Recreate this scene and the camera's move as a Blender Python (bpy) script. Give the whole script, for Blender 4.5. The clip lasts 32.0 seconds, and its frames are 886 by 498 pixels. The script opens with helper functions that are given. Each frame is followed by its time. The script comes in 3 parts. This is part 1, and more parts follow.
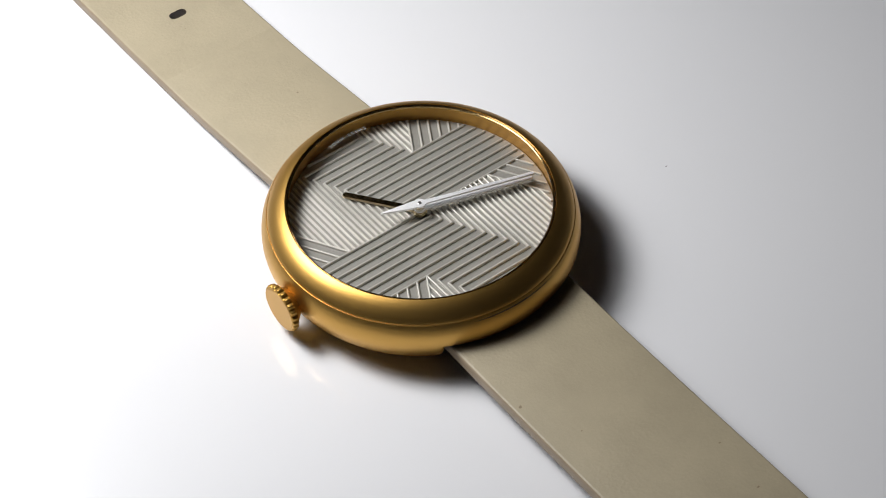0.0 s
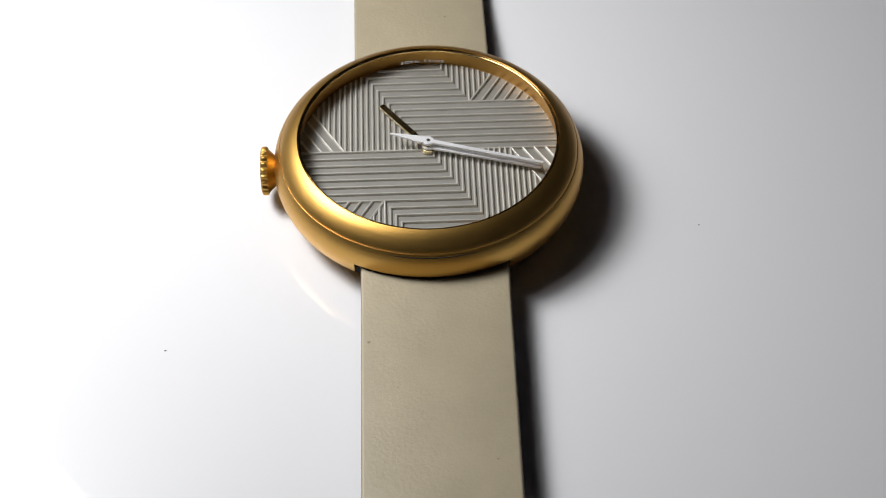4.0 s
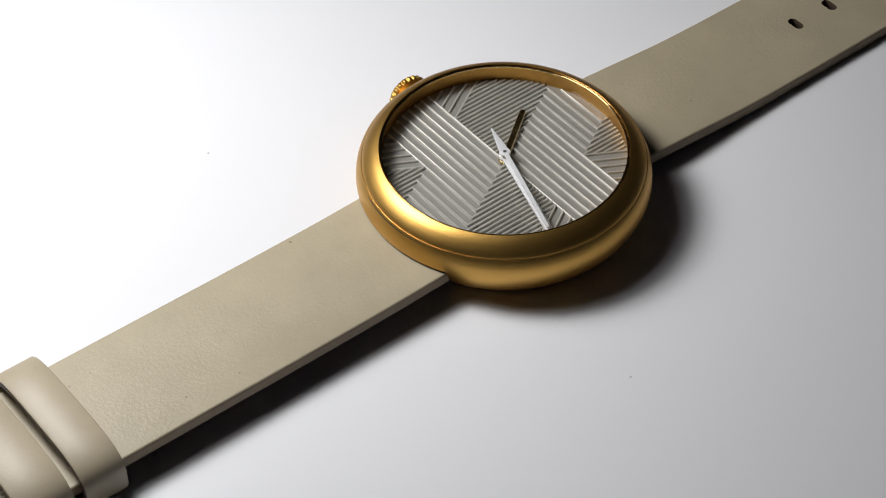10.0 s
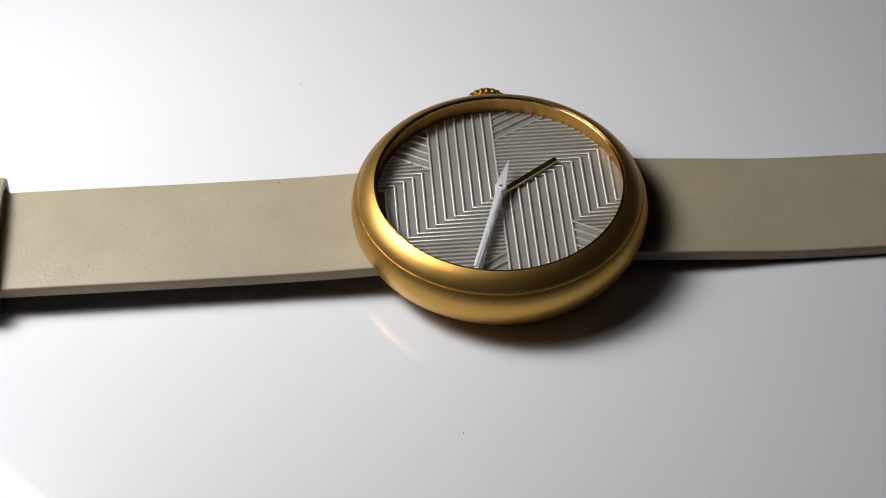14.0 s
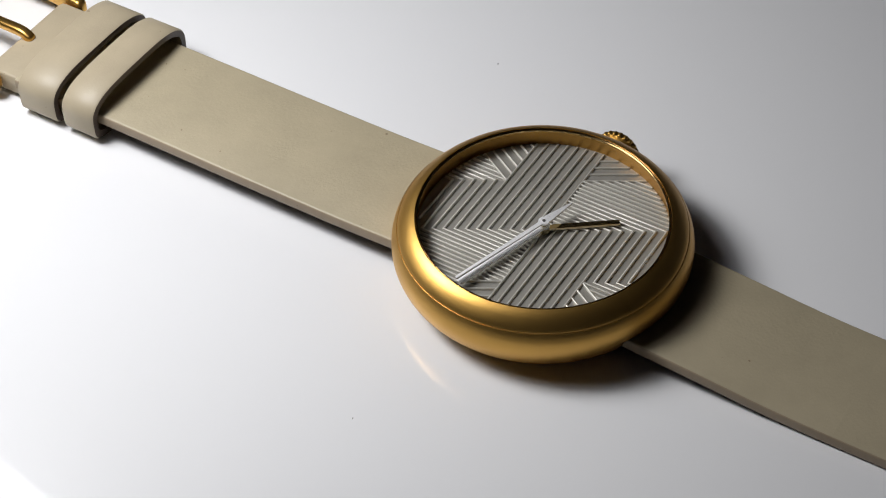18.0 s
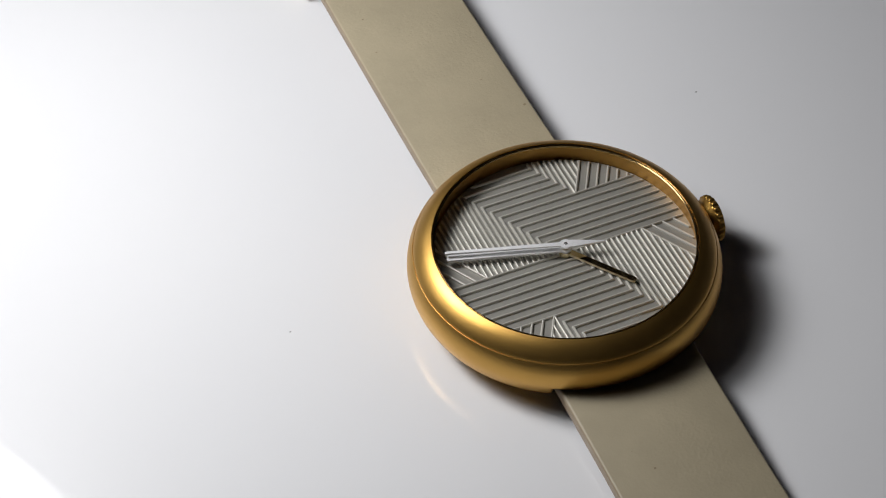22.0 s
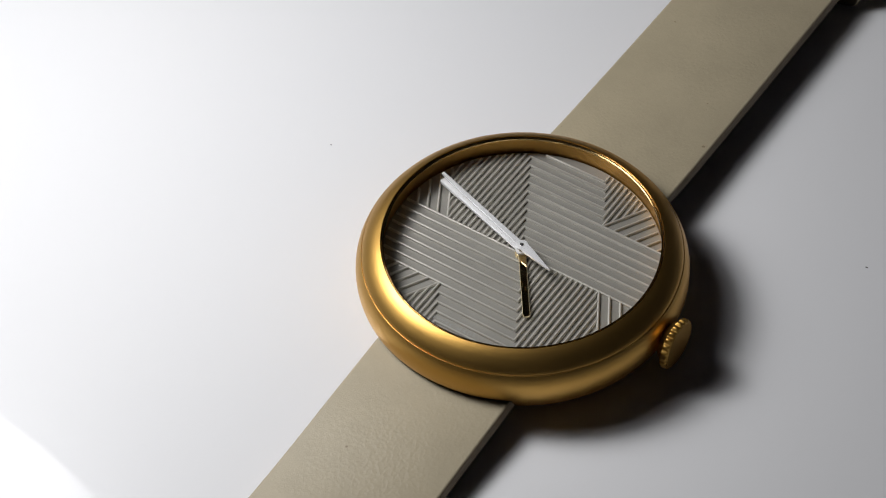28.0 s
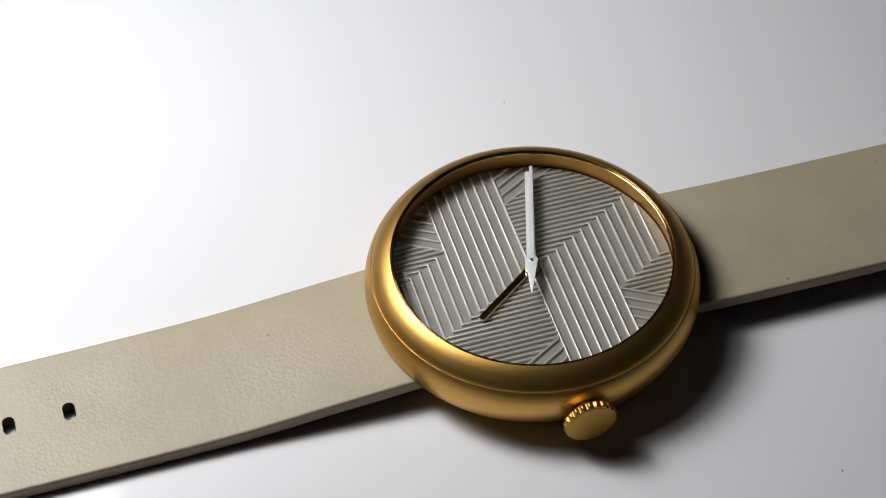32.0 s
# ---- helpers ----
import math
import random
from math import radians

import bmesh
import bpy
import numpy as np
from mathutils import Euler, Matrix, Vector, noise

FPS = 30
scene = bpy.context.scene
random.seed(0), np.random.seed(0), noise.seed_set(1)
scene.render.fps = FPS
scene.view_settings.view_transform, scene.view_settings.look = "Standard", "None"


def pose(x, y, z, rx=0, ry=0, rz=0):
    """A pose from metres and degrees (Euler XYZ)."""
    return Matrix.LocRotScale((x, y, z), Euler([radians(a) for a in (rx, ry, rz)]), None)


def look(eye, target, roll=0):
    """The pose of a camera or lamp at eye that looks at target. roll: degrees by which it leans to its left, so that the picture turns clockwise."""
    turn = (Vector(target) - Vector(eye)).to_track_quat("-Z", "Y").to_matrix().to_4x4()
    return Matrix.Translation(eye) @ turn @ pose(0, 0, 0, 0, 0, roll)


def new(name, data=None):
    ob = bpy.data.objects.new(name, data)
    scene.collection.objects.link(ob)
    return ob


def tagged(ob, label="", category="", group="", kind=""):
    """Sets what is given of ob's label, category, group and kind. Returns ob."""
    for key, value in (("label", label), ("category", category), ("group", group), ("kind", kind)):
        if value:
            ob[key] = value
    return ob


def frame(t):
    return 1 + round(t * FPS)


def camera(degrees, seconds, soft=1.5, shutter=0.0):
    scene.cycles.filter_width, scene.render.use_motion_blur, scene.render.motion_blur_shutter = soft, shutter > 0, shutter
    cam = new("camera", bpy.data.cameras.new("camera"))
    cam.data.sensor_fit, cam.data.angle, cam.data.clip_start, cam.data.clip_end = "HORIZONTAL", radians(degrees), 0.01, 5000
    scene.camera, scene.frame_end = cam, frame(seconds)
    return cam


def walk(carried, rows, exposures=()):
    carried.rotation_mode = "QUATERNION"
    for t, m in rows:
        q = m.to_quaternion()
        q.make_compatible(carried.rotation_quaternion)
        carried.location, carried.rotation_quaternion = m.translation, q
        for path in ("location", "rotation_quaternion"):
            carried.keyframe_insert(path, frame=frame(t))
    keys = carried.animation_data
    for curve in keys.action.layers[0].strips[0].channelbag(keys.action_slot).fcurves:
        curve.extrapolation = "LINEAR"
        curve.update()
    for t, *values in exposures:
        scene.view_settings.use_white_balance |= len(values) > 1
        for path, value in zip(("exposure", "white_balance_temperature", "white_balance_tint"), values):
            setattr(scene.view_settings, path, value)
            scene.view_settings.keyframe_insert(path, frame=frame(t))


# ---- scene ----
MM = 0.001

# camera and its way: seconds, place in metres, turn in degrees
CAM_ROWS = [
    (0, -0.0086, -0.1965, 0.2153, 42.50, 0.80, -1.25),
    (0.5, -0.0080, -0.1971, 0.2156, 42.45, 0.86, -1.10),
    (1, -0.0077, -0.1981, 0.2155, 42.46, 0.75, -0.90),
    (1.5, -0.0075, -0.1993, 0.2153, 42.52, 1.00, -1.16),
    (2, -0.0073, -0.2009, 0.2151, 42.62, 0.81, -0.98),
    (2.5, -0.0072, -0.2025, 0.2148, 42.78, 0.93, -1.32),
    (3, -0.0078, -0.2043, 0.2145, 42.95, 0.72, -1.19),
    (3.5, -0.0091, -0.2056, 0.2143, 43.09, 0.54, -1.37),
    (4, -0.0095, -0.2065, 0.2138, 43.24, 0.54, -1.43),
    (4.5, -0.0092, -0.2069, 0.2131, 43.39, 0.69, -1.37),
    (5, -0.0084, -0.2074, 0.2128, 43.56, 0.86, -1.20),
    (5.5, -0.0078, -0.2081, 0.2137, 43.72, 0.88, -0.97),
    (6, -0.0074, -0.2091, 0.2158, 43.90, 0.73, -0.66),
    (6.5, -0.0075, -0.2105, 0.2172, 44.01, 1.03, -0.87),
    (7, -0.0077, -0.2120, 0.2180, 44.16, 0.87, -0.77),
    (7.5, -0.0078, -0.2129, 0.2184, 44.18, 0.89, -0.79),
    (8, -0.0081, -0.2136, 0.2189, 44.20, 0.99, -1.17),
    (8.5, -0.0082, -0.2141, 0.2193, 44.23, 0.59, -0.85),
    (9, -0.0086, -0.2144, 0.2194, 44.27, 0.46, -0.73),
    (9.5, -0.0090, -0.2143, 0.2194, 44.29, 0.44, -0.60),
    (10, -0.0092, -0.2142, 0.2195, 44.32, 0.35, -0.35),
    (10.5, -0.0091, -0.2141, 0.2201, 44.30, 0.32, -0.29),
    (11, -0.0080, -0.2140, 0.2213, 44.18, 0.33, -0.35),
    (11.5, -0.0062, -0.2131, 0.2226, 44.04, 0.35, -0.22),
    (12, -0.0048, -0.2117, 0.2232, 43.97, 0.20, 0.02),
    (12.5, -0.0042, -0.2109, 0.2235, 43.99, 0.64, -0.33),
    (13, -0.0043, -0.2107, 0.2237, 44.00, 0.59, -0.56),
    (13.5, -0.0044, -0.2113, 0.2238, 44.09, 0.44, -0.74),
    (14, -0.0042, -0.2120, 0.2235, 44.21, 0.60, -1.00),
    (14.5, -0.0037, -0.2129, 0.2228, 44.38, 0.21, -0.39),
    (15, -0.0035, -0.2129, 0.2221, 44.51, 0.18, -0.11),
    (15.5, -0.0035, -0.2124, 0.2214, 44.58, 0.47, -0.14),
    (16, -0.0036, -0.2114, 0.2209, 44.60, 0.84, -0.32),
    (16.5, -0.0033, -0.2106, 0.2209, 44.56, 1.03, -0.52),
    (17, -0.0027, -0.2098, 0.2214, 44.45, 1.00, -0.70),
    (17.5, -0.0027, -0.2092, 0.2219, 44.32, 1.15, -0.95),
    (18, -0.0030, -0.2085, 0.2223, 44.24, 1.26, -0.78),
    (18.5, -0.0033, -0.2072, 0.2230, 44.08, 1.20, -0.73),
    (19, -0.0038, -0.2060, 0.2236, 43.92, 1.07, -0.88),
    (19.5, -0.0046, -0.2049, 0.2242, 43.78, 1.05, -0.94),
    (20, -0.0057, -0.2040, 0.2249, 43.69, 1.15, -0.79),
    (20.5, -0.0067, -0.2030, 0.2253, 43.58, 1.17, -1.24),
    (21, -0.0077, -0.2017, 0.2249, 43.49, 0.96, -1.29),
    (21.5, -0.0086, -0.2002, 0.2234, 43.09, 1.22, -1.75),
    (22, -0.0088, -0.1986, 0.2214, 42.73, 0.87, -1.46),
    (22.5, -0.0081, -0.1970, 0.2196, 42.54, 1.17, -1.71),
    (23, -0.0070, -0.1954, 0.2186, 42.14, 0.92, -1.15),
    (23.5, -0.0061, -0.1942, 0.2185, 41.88, 1.17, -1.27),
    (24, -0.0058, -0.1932, 0.2189, 41.75, 1.22, -1.32),
    (24.5, -0.0052, -0.1929, 0.2190, 41.76, 1.62, -1.62),
    (25, -0.0041, -0.1924, 0.2191, 41.76, 1.83, -1.55),
    (25.5, -0.0027, -0.1916, 0.2193, 41.69, 2.32, -1.63),
    (26, -0.0029, -0.1908, 0.2190, 41.66, 2.47, -1.82),
    (26.5, -0.0044, -0.1903, 0.2182, 41.65, 2.30, -2.10),
    (27, -0.0062, -0.1900, 0.2169, 41.63, 2.01, -2.31),
    (27.5, -0.0075, -0.1898, 0.2154, 41.53, 1.81, -2.33),
    (28, -0.0081, -0.1897, 0.2137, 41.37, 1.72, -2.14),
    (28.5, -0.0092, -0.1891, 0.2134, 41.32, 1.69, -1.95),
    (29, -0.0104, -0.1885, 0.2135, 41.33, 1.47, -1.60),
    (29.5, -0.0113, -0.1877, 0.2139, 41.24, 1.58, -1.61),
    (30, -0.0123, -0.1870, 0.2144, 41.18, 1.27, -1.32),
    (30.5, -0.0130, -0.1869, 0.2140, 41.26, 1.28, -1.42),
    (31, -0.0139, -0.1867, 0.2140, 41.24, 0.88, -0.78),
    (31.5, -0.0150, -0.1866, 0.2142, 41.24, 0.91, -0.80),
    (32, -0.0161, -0.1865, 0.2147, 41.17, 0.59, -0.90),
]
cam = camera(24.0, 32.0, soft=1.05)
walk(cam, [(t, pose(x, y, z, rx, ry, rz)) for t, x, y, z, rx, ry, rz in CAM_ROWS],
     [(0, 0.0), (6, -0.05), (13, -0.2), (20, -0.28), (28, -0.3), (32, -0.25)])

# where the watch lies on the turntable, off its axis, and how it is turned on it
WATCH_X, WATCH_Y, WATCH_TURN = 0.00813, -0.00622, -1.15

# the turntable's turn: seconds, degrees
TURN_ROWS = [
    (0, 217.49), (0.5, 213.04), (1, 208.57), (1.5, 204.09), (2, 199.6), (2.5, 195.09),
    (3, 190.57), (3.5, 186.07), (4, 181.58), (4.5, 177.11), (5, 172.65), (5.5, 168.23),
    (6, 163.84), (6.5, 159.48), (7, 155.14), (7.5, 150.83), (8, 146.53), (8.5, 142.193),
    (9, 137.81), (9.5, 133.417), (10, 129.08), (10.5, 124.801), (11, 120.54), (11.5, 116.259),
    (12, 111.93), (12.5, 107.556), (13, 103.18), (13.5, 98.784), (14, 94.35), (14.5, 89.909),
    (15, 85.485), (15.5, 81.055), (16, 76.625), (16.5, 72.191), (17, 67.73), (17.5, 63.281),
    (18, 58.87), (18.5, 54.459), (19, 50.01), (19.5, 45.524), (20, 41), (20.5, 36.466),
    (21, 31.93), (21.5, 27.364), (22, 22.729), (22.5, 18.035), (23, 13.301), (23.5, 8.536),
    (24, 3.76), (24.5, -1.03), (25, -5.87), (25.5, -10.75), (26, -15.66), (26.5, -20.59),
    (27, -25.52), (27.5, -30.44), (28, -35.34), (28.5, -40.19), (29, -44.99), (29.5, -49.72),
    (30, -54.39), (30.5, -59.02), (31, -63.64), (31.5, -68.31), (32, -73.13),
]

# ---- world, lamp and exposure ----
world = bpy.data.worlds.new("world")
world.use_nodes = True
world.node_tree.nodes["Background"].inputs["Color"].default_value = (0.5, 0.52, 0.56, 1)
world.node_tree.nodes["Background"].inputs["Strength"].default_value = 0.004
scene.world = world
scene.view_settings.exposure = 0.0

LAMP = Vector((-0.118, 0.036, 0.146))
LAMP_WIDE, LAMP_TALL = 0.100, 0.13
# a diffuser that is brighter round its middle
for share, size in ((0.42, 1.0), (0.58, 0.5)):
    lamp_data = bpy.data.lights.new("lamp_light", "AREA")
    lamp_data.shape, lamp_data.size, lamp_data.size_y = "ELLIPSE", LAMP_WIDE * size, LAMP_TALL * size
    lamp_data.energy = 0.50 * share
    lamp_data.color = (0.985, 0.985, 1.0)
    lamp_light = new("lamp_light", lamp_data)
    lamp_light.matrix_world = look(LAMP, (0, 0, 0.005))


# ---- materials ----
def material(name, colour, rough=0.5, metal=0.0, spec=0.5, coat=0.0, coat_rough=0.05):
    m = bpy.data.materials.new(name)
    m.use_nodes = True
    b = m.node_tree.nodes["Principled BSDF"]
    b.inputs["Base Color"].default_value = (*colour, 1)
    b.inputs["Roughness"].default_value = rough
    b.inputs["Metallic"].default_value = metal
    b.inputs["Specular IOR Level"].default_value = spec
    b.inputs["Coat Weight"].default_value = coat
    b.inputs["Coat Roughness"].default_value = coat_rough
    return m


def node(m, kind, **values):
    n = m.node_tree.nodes.new(kind)
    for key, value in values.items():
        n.inputs[key.replace("_", " ")].default_value = value
    return n


def tie(m, a, out, b, into):
    m.node_tree.links.new(a.outputs[out], b.inputs[into])


def place_noise(m, scale, detail=3.0, rough=0.55):
    at = m.node_tree.nodes.new("ShaderNodeTexCoord")
    n = node(m, "ShaderNodeTexNoise", Scale=scale, Detail=detail, Roughness=rough)
    tie(m, at, "Object", n, "Vector")
    return n


def ramp(m, source, low, high, a=0.3, b=0.7, out="Fac"):
    r = m.node_tree.nodes.new("ShaderNodeValToRGB")
    r.color_ramp.elements[0].position, r.color_ramp.elements[1].position = a, b
    r.color_ramp.elements[0].color, r.color_ramp.elements[1].color = (*low, 1), (*high, 1)
    tie(m, source, out, r, "Fac")
    return r


def bump(m, source, distance, strength=1.0, out="Fac", base=None):
    b = m.node_tree.nodes.new("ShaderNodeBump")
    b.inputs["Distance"].default_value = distance
    b.inputs["Strength"].default_value = strength
    tie(m, source, out, b, "Height")
    if base:
        tie(m, base, "Normal", b, "Normal")
    tie(m, b, "Normal", m.node_tree.nodes["Principled BSDF"], "Normal")
    return b


def shade(m):
    return m.node_tree.nodes["Principled BSDF"]


def gold_material(name, colour, rough, grain):
    m = material(name, colour, rough, 1.0)
    fine = place_noise(m, 9000, 2.0, 0.6)
    bump(m, fine, grain, 0.5)
    wide = place_noise(m, 260, 3.0)
    r = ramp(m, wide, (rough * 0.975,) * 3, (rough * 1.025,) * 3)
    tie(m, r, "Color", shade(m), "Roughness")
    return m


SATIN_GOLD = gold_material("satin gold", (0.635, 0.375, 0.100), 0.40, 0.000022)
BRIGHT_GOLD = gold_material("bright gold", (0.66, 0.39, 0.105), 0.34, 0.000004)
REHAUT_GOLD = gold_material("brushed inner gold", (0.56, 0.315, 0.085), 0.47, 0.00001)
# the case's shade on the crown is put into this darker gold
CROWN_GOLD = gold_material("shaded crown gold", (0.50, 0.29, 0.07), 0.43, 0.000004)
PALE_GOLD = gold_material("pale gold", (0.85, 0.72, 0.45), 0.22, 0.000004)


def silver_material(name, colour, rough, metal):
    m = material(name, colour, rough, metal)
    fine = place_noise(m, 7000, 3.0, 0.65)
    bump(m, fine, 0.00001, 0.5)
    wide = place_noise(m, 180, 4.0)
    low, high = tuple(c * 0.95 for c in colour), tuple(min(1, c * 1.04) for c in colour)
    tie(m, ramp(m, wide, low, high), "Color", shade(m), "Base Color")
    return m


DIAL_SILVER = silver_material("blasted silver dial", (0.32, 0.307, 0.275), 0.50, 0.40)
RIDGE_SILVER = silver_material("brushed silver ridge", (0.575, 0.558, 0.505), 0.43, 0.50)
HAND_SILVER = silver_material("pale silver hand", (0.88, 0.88, 0.89), 0.35, 0.35)
HAND_EDGE = material("bright hand edge", (0.82, 0.72, 0.50), 0.38, 1.0)
HAND_DARK = material("polished hand", (0.70, 0.52, 0.25), 0.03, 1.0)
BRIGHT_STEEL = material("bright steel", (0.7, 0.7, 0.7), 0.15, 1.0)
RIM_GOLD = material("polished gold rim", (0.58, 0.40, 0.17), 0.13, 1.0)
INK = material("pale print", (0.36, 0.36, 0.345), 0.5)
DARK = material("dark opening", (0.02, 0.017, 0.015), 0.8)


def leather_material(name, colour, grain=0.00006):
    m = material(name, colour, 0.46, 0.0, 0.5)
    pebble = m.node_tree.nodes.new("ShaderNodeTexVoronoi")
    pebble.inputs["Scale"].default_value = 1900
    at = m.node_tree.nodes.new("ShaderNodeTexCoord")
    warp = place_noise(m, 900, 2.0)
    mixed = m.node_tree.nodes.new("ShaderNodeVectorMath")
    mixed.operation = "MULTIPLY_ADD"
    mixed.inputs[1].default_value = (0.0006, 0.0006, 0.0006)
    tie(m, warp, "Color", mixed, 0)
    tie(m, at, "Object", mixed, 2)
    tie(m, mixed, "Vector", pebble, "Vector")
    strong = ramp(m, place_noise(m, 55, 3.0), (0.15,) * 3, (1,) * 3, 0.35, 0.65)
    height = m.node_tree.nodes.new("ShaderNodeMath")
    height.operation = "MULTIPLY"
    tie(m, pebble, "Distance", height, 0)
    tie(m, strong, "Color", height, 1)
    first = bump(m, height, grain, 0.8, "Value")
    fine = place_noise(m, 5200, 4.0, 0.7)
    bump(m, fine, 0.00003, 0.6, "Fac", first)
    spots = place_noise(m, 120, 5.0, 0.6)
    low, high = tuple(c * 0.90 for c in colour), tuple(min(1, c * 1.06) for c in colour)
    tint = ramp(m, spots, low, high, 0.25, 0.75)
    # scattered tiny dark pores
    pores = ramp(m, place_noise(m, 900, 1.0), (1, 1, 1), (0.6, 0.55, 0.5), 0.79, 0.81)
    both = m.node_tree.nodes.new("ShaderNodeMixRGB")
    both.blend_type = "MULTIPLY"
    both.inputs["Fac"].default_value = 1.0
    tie(m, tint, "Color", both, "Color1")
    tie(m, pores, "Color", both, "Color2")
    tie(m, both, "Color", shade(m), "Base Color")
    return m


LEATHER = leather_material("beige leather", (0.42, 0.36, 0.246), 0.000045)
LEATHER_SMOOTH = leather_material("smooth beige leather", (0.425, 0.358, 0.25), 0.00002)
LEATHER_EDGE = leather_material("painted leather edge", (0.33, 0.255, 0.17), 0.00002)
LEATHER_BACK = leather_material("dark leather lining", (0.10, 0.07, 0.05), 0.00003)

BOARD = material("glossy white board", (0.84, 0.84, 0.85), 0.30, 0.0, 0.3, 1.0, 0.04)
shade(BOARD).inputs["Coat IOR"].default_value = 1.38
BOARD_TINT = place_noise(BOARD, 9, 4.0)
tie(BOARD, ramp(BOARD, BOARD_TINT, (0.83, 0.832, 0.845), (0.85, 0.85, 0.858)), "Color", shade(BOARD), "Base Color")
DUST = material("dust", (0.18, 0.17, 0.17), 0.9)
TABLE = material("white tabletop", (0.6, 0.6, 0.6), 0.5)
# cool pale grey, chosen so the unseen walls throw neutral fill into the shadows
WALL = material("grey fill bounce wall", (0.42, 0.41, 0.46), 0.8)
bump(WALL, place_noise(WALL, 300, 4.0), 0.0004, 0.3)
FLOOR = material("grey floor", (0.2, 0.19, 0.18), 0.6)
bump(FLOOR, place_noise(FLOOR, 80, 4.0), 0.0004, 0.3)
HOUSING = material("black lamp housing", (0.03, 0.03, 0.03), 0.5)


def glass_material(name, ior):
    m = bpy.data.materials.new(name)
    m.use_nodes = True
    t = m.node_tree
    t.nodes.clear()
    out = t.nodes.new("ShaderNodeOutputMaterial")
    mix = t.nodes.new("ShaderNodeMixShader")
    clear = t.nodes.new("ShaderNodeBsdfTransparent")
    clear.inputs["Color"].default_value = (1, 1, 1, 1)
    shine = t.nodes.new("ShaderNodeBsdfGlossy")
    shine.inputs["Roughness"].default_value = 0.01
    fres = t.nodes.new("ShaderNodeFresnel")
    fres.inputs["IOR"].default_value = ior
    t.links.new(fres.outputs[0], mix.inputs[0])
    t.links.new(clear.outputs[0], mix.inputs[1])
    t.links.new(shine.outputs[0], mix.inputs[2])
    t.links.new(mix.outputs[0], out.inputs[0])
    return m


CRYSTAL = glass_material("clear crystal", 1.3)
CRYSTAL_BELOW = glass_material("coated crystal underside", 1.02)


# ---- mesh helpers (all lengths in millimetres) ----
def finish(bm, mat, smooth=True, sharp=35.0):
    me = bpy.data.meshes.new("mesh")
    bmesh.ops.recalc_face_normals(bm, faces=bm.faces)
    bmesh.ops.scale(bm, vec=(MM, MM, MM), verts=bm.verts)
    limit = radians(sharp)
    for f in bm.faces:
        f.smooth = smooth
    for e in bm.edges:
        if len(e.link_faces) == 2 and e.calc_face_angle(0.0) > limit:
            e.smooth = False
    bm.to_mesh(me)
    bm.free()
    for one in (mat if isinstance(mat, (list, tuple)) else [mat]):
        me.materials.append(one)
    return me


def part(name, bm, mat, parent, label="", smooth=True, sharp=35.0):
    ob = new(name, finish(bm, mat, smooth, sharp))
    ob.parent = parent
    return tagged(ob, label)


def revolve(profile, steps=160, closed=True):
    bm = bmesh.new()
    rings = []
    for i in range(steps):
        a = 2 * math.pi * i / steps
        c, s = math.cos(a), math.sin(a)
        rings.append([bm.verts.new((r * c, r * s, z)) for r, z in profile])
    n = len(profile)
    for i in range(steps):
        p, q = rings[i], rings[(i + 1) % steps]
        for k in range(n if closed else n - 1):
            bm.faces.new((p[k], q[k], q[(k + 1) % n], p[(k + 1) % n]))
    return bm


def smooth_line(points, steps=6):
    """A curve through the points (Catmull-Rom)."""
    out = []
    p = [points[0], *points, points[-1]]
    for i in range(1, len(p) - 2):
        for k in range(steps):
            t = k / steps
            out.append(tuple(0.5 * (2 * b + (c - a) * t + (2 * a - 5 * b + 4 * c - d) * t * t + (3 * b - a - 3 * c + d) * t ** 3)
                             for a, b, c, d in zip(p[i - 1], p[i], p[i + 1], p[i + 2])))
    out.append(points[-1])
    return out


def prism(outline, z0, z1, bevel=0.0, segments=2):
    bm = bmesh.new()
    low = [bm.verts.new((x, y, z0)) for x, y in outline]
    high = [bm.verts.new((x, y, z1)) for x, y in outline]
    n = len(outline)
    bm.faces.new(low[::-1])
    top = bm.faces.new(high)
    for i in range(n):
        bm.faces.new((low[i], low[(i + 1) % n], high[(i + 1) % n], high[i]))
    if bevel:
        bmesh.ops.bevel(bm, geom=list(top.edges), offset=bevel, segments=segments, affect="EDGES", profile=0.5)
    return bm


def cut(ob, cutters):
    """Takes the cutters' shapes out of ob's mesh."""
    for bm in cutters:
        tool = new("tool", finish(bm, DARK))
        mod = ob.modifiers.new("cut", "BOOLEAN")
        mod.object, mod.operation, mod.solver = tool, "DIFFERENCE", "EXACT"
        got = bpy.data.meshes.new_from_object(ob.evaluated_get(bpy.context.evaluated_depsgraph_get()))
        ob.modifiers.clear()
        ob.data = got
        bpy.data.objects.remove(tool)


def sweep(path, section, closed_ends=True):
    """A tube: the section (across, up) carried along a path of (place, across direction, up direction)."""
    bm = bmesh.new()
    rings = [[bm.verts.new(Vector(p) + Vector(a) * s + Vector(u) * h) for s, h in section] for p, a, u in path]
    n = len(section)
    for p, q in zip(rings, rings[1:]):
        for k in range(n):
            bm.faces.new((p[k], p[(k + 1) % n], q[(k + 1) % n], q[k]))
    if closed_ends:
        bm.faces.new(rings[0][::-1])
        bm.faces.new(rings[-1])
    return bm


def rounded_rect(w, h, r, n=4):
    out = []
    for cx, cy, a0 in ((w - r, h - r, 0), (r - w, h - r, 90), (r - w, r - h, 180), (w - r, r - h, 270)):
        for k in range(n + 1):
            a = radians(a0 + 90 * k / n)
            out.append((cx + r * math.cos(a), cy + r * math.sin(a)))
    return out


